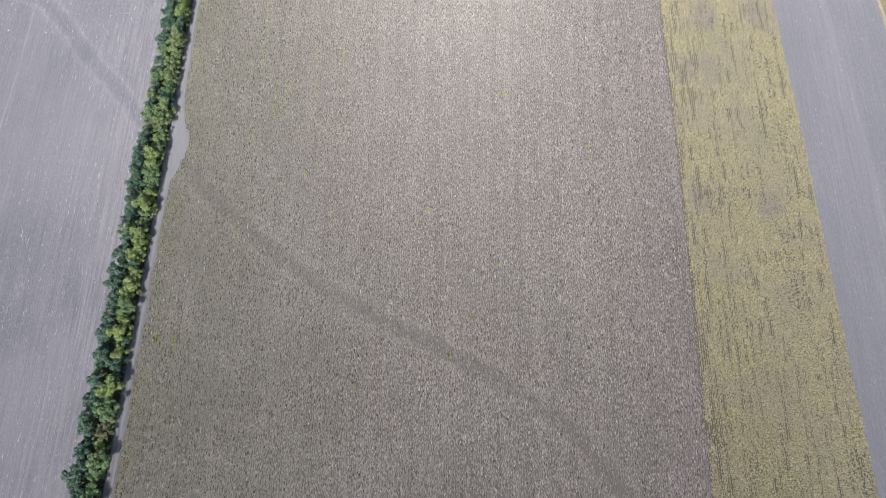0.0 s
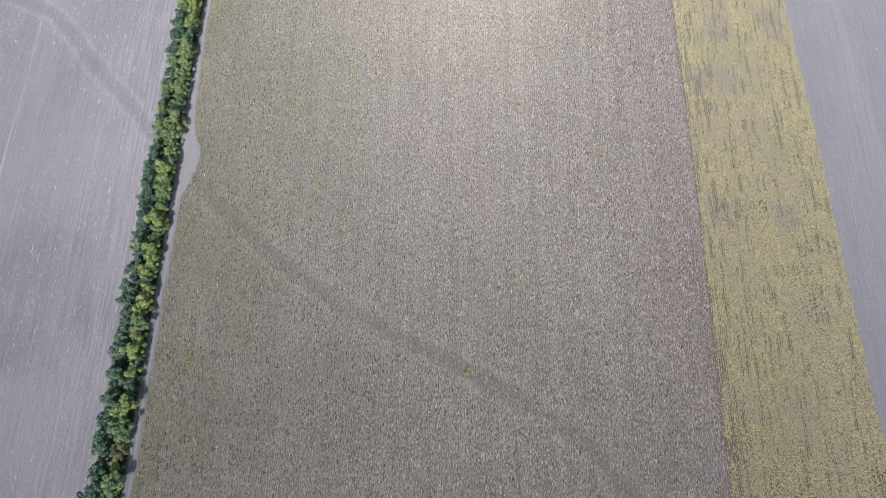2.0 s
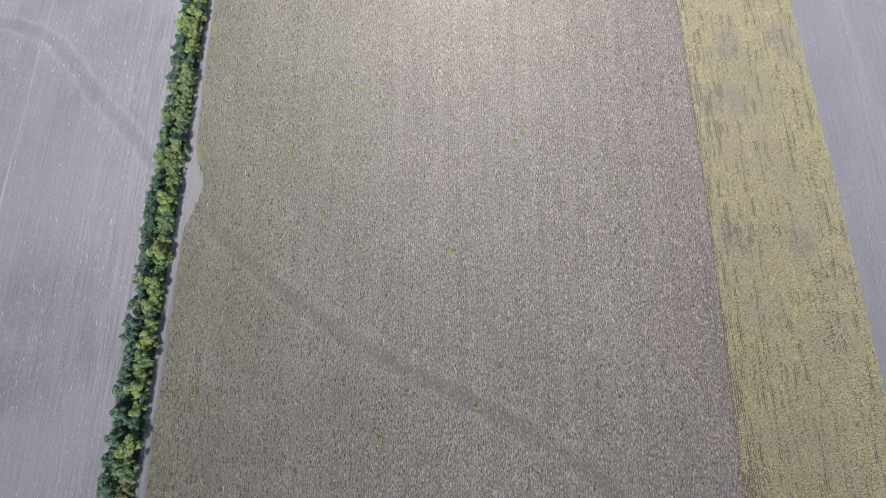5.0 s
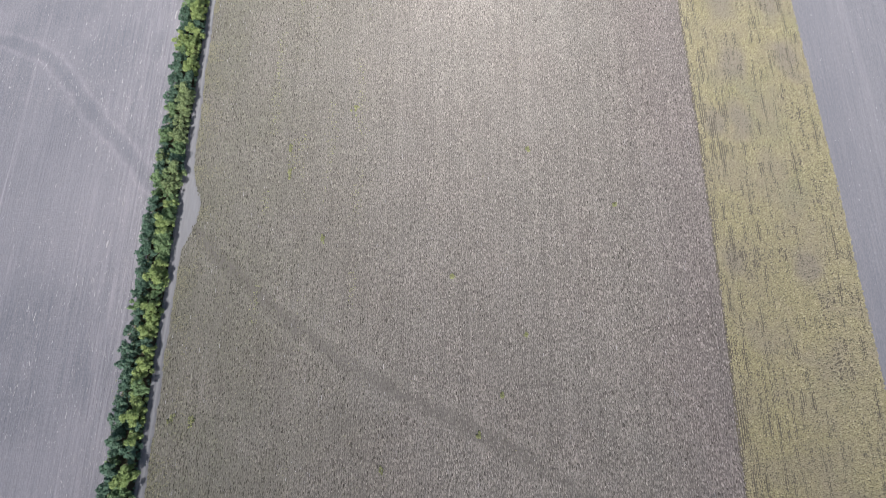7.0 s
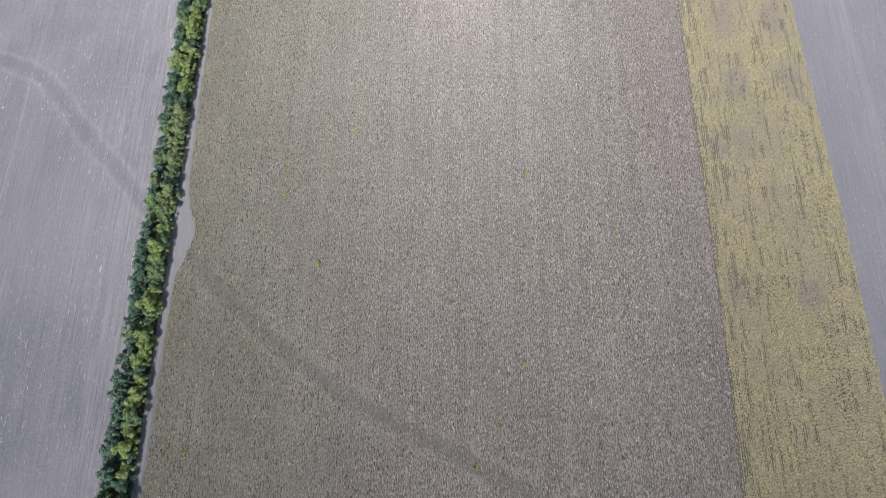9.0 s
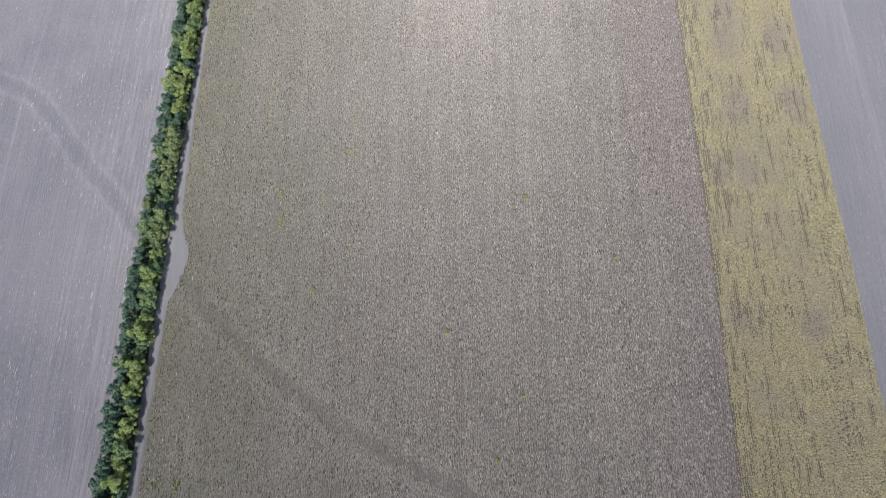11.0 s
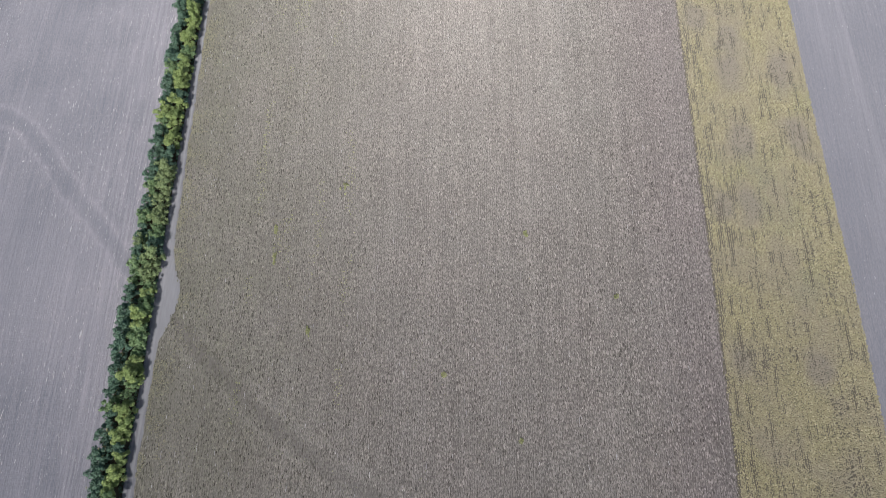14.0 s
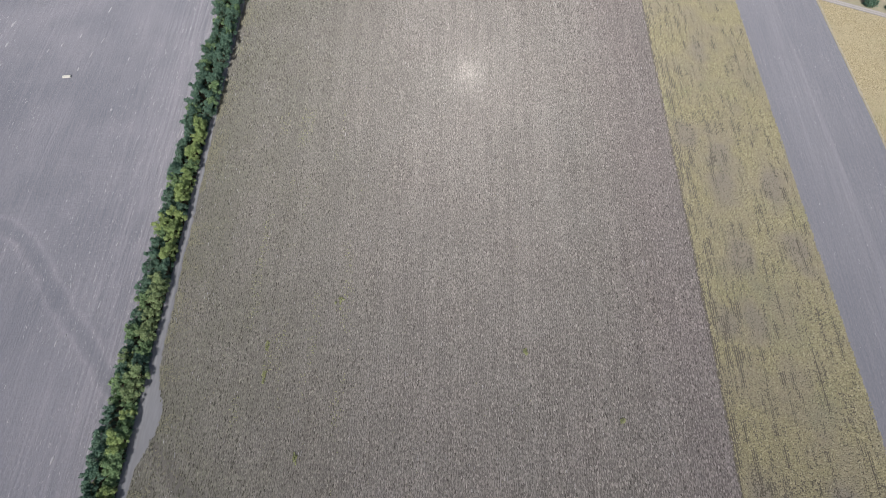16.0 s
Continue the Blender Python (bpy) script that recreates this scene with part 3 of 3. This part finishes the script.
def make_tree(kind, seed):
    """A small belt tree about 6.5 m high: tapered trunk with limbs, and a lumpy crown."""
    r = random.Random(seed)
    root = tagged(new("tree"), TREE_LABEL[kind], "tree", "trees of the shelterbelt")
    bm = bmesh.new()
    fork = r.uniform(1.5, 2.1)
    limb(bm, (0, 0, -0.15), (r.uniform(-0.1, 0.1), r.uniform(-0.1, 0.1), fork), 0.17, 0.12)
    lobes, radii = [(0, 0, 4.0)], [(1.0, 1.0, 1.2)]
    for i in range(r.randint(14, 18)):
        a = i * 2.4 + r.uniform(-0.4, 0.4)
        reach, z = r.uniform(0.7, 2.05), r.uniform(1.4, 5.7)
        reach *= 1.12 - 0.12 * abs(z - 3.6)
        c = (reach * math.cos(a), reach * math.sin(a), z)
        size = r.uniform(0.38, 0.82)
        lobes.append(c)
        radii.append((size, size, size * 0.85))
        limb(bm, (0, 0, fork - 0.2), c, 0.07, 0.02, 5)
    limb(bm, (0, 0, fork - 0.1), (0, 0, 5.2), 0.11, 0.03, 5)
    me = bpy.data.meshes.new("trunk")
    bm.to_mesh(me)
    bm.free()
    me.materials.append(BARK)
    part("trunk", me, root)
    count = {"p": 1200, "b": 1400}.get(kind, 1800)
    part("crown", leaf_cloud("crown", lobes, radii, count, 0.2, LEAF[kind], seed), root)
    return root


MODELS = {}
for kind, many in (("d", 5), ("m", 4), ("y", 4), ("b", 2), ("p", 2)):
    MODELS[kind] = [[make_tree(kind, 100 * ord(kind) + i), False] for i in range(many)]


def plant_tree(kind, x, y, scale, r):
    entry = r.choice(MODELS[kind])
    wide = scale * r.uniform(0.92, 1.12)
    m = pose(x, y, -0.03, 0, 0, r.uniform(0, 360)) @ Matrix.Diagonal((wide, wide, scale, 1))
    if entry[1]:
        return copy_thing(entry[0], m)
    entry[1] = True
    entry[0].matrix_basis = m
    return entry[0]


# Kinds of tree along the two rows, each up to a distance along the belt.
TRACK_ROW = [(-30, "m"), (-24, "y"), (-5, "m"), (0, "y"), (7, "b"), (15, "m"), (20, "y"), (25, "d"), (29, "y"), (31, "d"), (38, "y"), (43, "m"), (54, "y"), (56, "d"), (70, "y"), (75, "m"), (82, "y"), (92, "m"), (98, "y"), (101, "m"), (104, "y"), (107, "m"), (117, "p"), (121, "d"), (126, "m"), (148, "p"), (157, "d"), (175, "y"), (181, "d"), (192, "y"), (198, "m"), (208, "y"), (210, "m"), (220, "y")]
FIELD_ROW = [(19, "d"), (23, "m"), (66, "d"), (70, "m"), (107, "d"), (114, "m"), (118, "d"), (121, "p"), (127, "d"), (131, "m"), (136, "d"), (144, "m"), (164, "d"), (168, "m"), (173, "y"), (188, "d"), (193, "m"), (220, "d")]


def kind_at(kinds, y, r):
    for end, kind in kinds:
        if y < end:
            return kind
    return r.choice("dddm")


belt = random.Random(5)
for row, x0, kinds in (("track", -102.45, TRACK_ROW), ("field", -107.3, FIELD_ROW)):
    y = -40.0
    while y < 312:
        s = belt.uniform(0.8, 1.18) * (1.04 if row == "track" else 1.0) * (1.12 if y > 222 else 1.0)
        out = belt.uniform(0.6, 1.7) if row == "track" and y > 222 else 0.0
        plant_tree(kind_at(kinds, y, belt), x0 + out + belt.uniform(-0.6, 0.5), y, s, belt)
        y += belt.uniform(1.9, 3.5)
# Low dark undergrowth under the track side of the belt.
yy = np.arange(-60.0, 340.0, 1.3)
hedge = [(-101.6 + belt.uniform(-0.6, 0.3), y + belt.uniform(-0.5, 0.5), belt.uniform(0.2, 0.7)) for y in yy]
wide = [belt.uniform(0.3, 0.55) for y in yy]
me = leaf_cloud("undergrowth", hedge, [(w, w, w) for w in wide], 14000, 0.18, LEAF["d"], 77)
tagged(new("undergrowth", me), "low dark green undergrowth at the foot of the trees", "undergrowth", kind="stuff")
# Grass and herbs along the open side of the belt.
count = 9000
y = -60 + 390 * rng.random(count)
x = -109.3 - rng.exponential(0.45, count) + 0.5
ok = value_noise(x * 0, y, 7, 91) > 0.4
tufts("grass", x[ok], y[ok], 0.15 + 0.2 * rng.random(ok.sum()), 0.2 + 0.35 * rng.random(ok.sum()), WEED_GREEN, 4, label="pale green grass along the open side of the shelterbelt", category="grass")
for kind in MODELS:
    for ob, used in MODELS[kind]:
        if not used:
            ob.matrix_basis = pose(-104.5, 330 + ord(kind) % 7 * 4, 0)


# Bushes and a whitewashed stone by the far path.
def bush(x, y, size, seed, leaf="d", label="round dark green bush beside the dirt path", group="bushes by the path"):
    r = random.Random(seed)
    lobes = [(r.uniform(-0.7, 0.7), r.uniform(-0.7, 0.7), r.uniform(0.6, 1.3)) for i in range(6)]
    me = leaf_cloud("bush", lobes, [(0.75, 0.75, 0.65)] * 6, 900, 0.17, LEAF[leaf], seed)
    ob = tagged(new("bush", me), label, "bush", group)
    ob.matrix_basis = pose(x, y, -0.35, 0, 0, seed) @ Matrix.Diagonal((size, size, size, 1))
    return ob


bush(197.6, 291.2, 2.3, 3)
bush(194.6, 298.5, 1.4, 4)
bush(204.8, 289.6, 1.1, 6)
for i, (x, y, size) in enumerate([(-109.2, 29.8, 0.85), (-109.5, 22.5, 0.6), (-109.0, -14.0, 0.9), (-109.0, 72.0, 0.7), (-109.2, 94.5, 0.6), (-109.0, 173.0, 1.0), (-109.3, 121.0, 0.55)]):
    bush(x, y, size, 20 + i, "y", "small yellow-green bush at the shelterbelt's open edge", "bushes along the shelterbelt")


# Straw heaps and a covered heap on the bare field.
def mound(name, x, y, width, length, height, material, label, category, group, seed):
    n = 14
    k = np.linspace(-1, 1, n)
    A, B = np.meshgrid(k, k)
    r = np.maximum(np.abs(A), np.abs(B)) / np.maximum(np.hypot(A, B), 1e-6)
    A, B = A * r, B * r
    edge = 1 - np.clip(np.hypot(A, B), 0, 1) ** 3
    X, Y = A * width / 2, B * length / 2
    lump = value_noise(X + seed * 7.3, Y, 0.45, seed)
    X, Y = X * (0.75 + 0.5 * lump), Y * (0.85 + 0.3 * lump)
    Z = height * edge * (0.7 + 0.6 * lump) - 0.06 * (edge < 0.02)
    idx = np.arange(n * n).reshape(n, n)
    F = np.stack([idx[:-1, :-1], idx[:-1, 1:], idx[1:, 1:], idx[1:, :-1]], -1).reshape(-1, 4)
    ob = tagged(new(name, mesh_np(name, np.stack([X, Y, Z], -1).reshape(-1, 3), F, material)), label, category, group)
    ob.matrix_basis = pose(x, y, 0.0, 0, 0, random.Random(seed).uniform(-14, 2))
    return ob


for i, (x, y, w, l) in enumerate([(-134.6, 126.8, 0.7, 2.8), (-123.6, 90.1, 0.9, 3.2), (-157.6, 153.2, 0.9, 1.0), (-172.7, 154.3, 1.0, 1.1), (-203.2, 267.8, 1.0, 3.4), (-205, 281.6, 1.1, 4.6), (-162.6, 261.5, 0.5, 4.6), (-145, 258.6, 0.6, 2.8), (-160, 270.5, 0.5, 4.2), (-183, 264, 0.7, 2.6), (-132, 129.5, 0.4, 1.6), (-121, 105, 0.35, 3.2), (-113.8, 187.2, 0.8, 5.5), (-113.2, 94.0, 0.8, 6.0), (-110.6, 207.0, 0.6, 5.0), (-113.0, 216.0, 0.5, 4.0), (-124.2, 164.9, 0.5, 2.2), (-170.9, 273.6, 0.8, 3.4), (-165.8, 252.7, 0.9, 2.4), (-177.8, 268.0, 0.7, 3.2), (-162.5, 291.0, 0.8, 4.4), (-144.6, 229.3, 1.0, 1.6), (-133.8, 227.7, 0.5, 2.2), (-121.4, 278.0, 0.6, 2.6)]):
    mound("straw_heap", x, y, w, l, 0.22, STRAW, "small pale straw heap lying along the furrows", "straw heap", "straw heaps on the bare field", 300 + i)
bm = bmesh.new()
bmesh.ops.create_cube(bm, size=1.0, matrix=Matrix.Translation((0, 0, 0.36)) @ Matrix.Diagonal((3.6, 1.15, 0.76, 1)))
bmesh.ops.bevel(bm, geom=bm.edges[:], offset=0.12, segments=2, affect="EDGES")
me = bpy.data.meshes.new("covered_stack")
bm.to_mesh(me)
bm.free()
me.materials.append(WHITEWASH)
stack = tagged(new("covered_stack", me), "long low cream-white stack on the bare field", "stack")
stack.matrix_basis = pose(-169.2, 247.8, 0.0, 0, 0, 5)


# Green weed patches that stand out in the stubble.
def weed_patch(x, y, width, length, seed):
    r = random.Random(seed)
    lobes = [(r.gauss(0, 0.17) * width, r.gauss(0, 0.18) * length, r.uniform(0.05, 0.16)) for i in range(16)]
    radii = [(k, 1.5 * k, 0.2) for k in (r.uniform(0.18, 0.42) for i in range(16))]
    me = leaf_cloud("weed_patch", lobes, radii, 300, 0.27, WEED_GREEN, seed, 0.8)
    ob = tagged(new("weed_patch", me), "yellow-green weed patch among the dry stubble", "weeds", "weed patches in the stubble", "stuff")
    ob.matrix_basis = pose(x, y, 0.02)
    return ob


for i, (x, y, w, l) in enumerate([(-5.4, 76.1, 1.4, 1.6), (1.4, 25.8, 1.3, 2.0), (17.8, 56.3, 1.4, 1.4), (51.7, 101.3, 1.5, 1.6), (-40, 141.6, 2.8, 7.5), (-87.1, 31, 2.0, 3.6), (-93.5, 32, 1.8, 3.2), (9.3, 37.5, 1.2, 1.4), (-49.8, 90.2, 2.2, 3.0), (-63.4, 126, 1.4, 4.5), (-28.2, 16.4, 1.4, 2.0), (22.7, 123.5, 1.2, 1.4), (-62.8, 115.8, 1.2, 5.0)]):
    weed_patch(x, y, 1.25 * w, 1.3 * l, 40 + i)
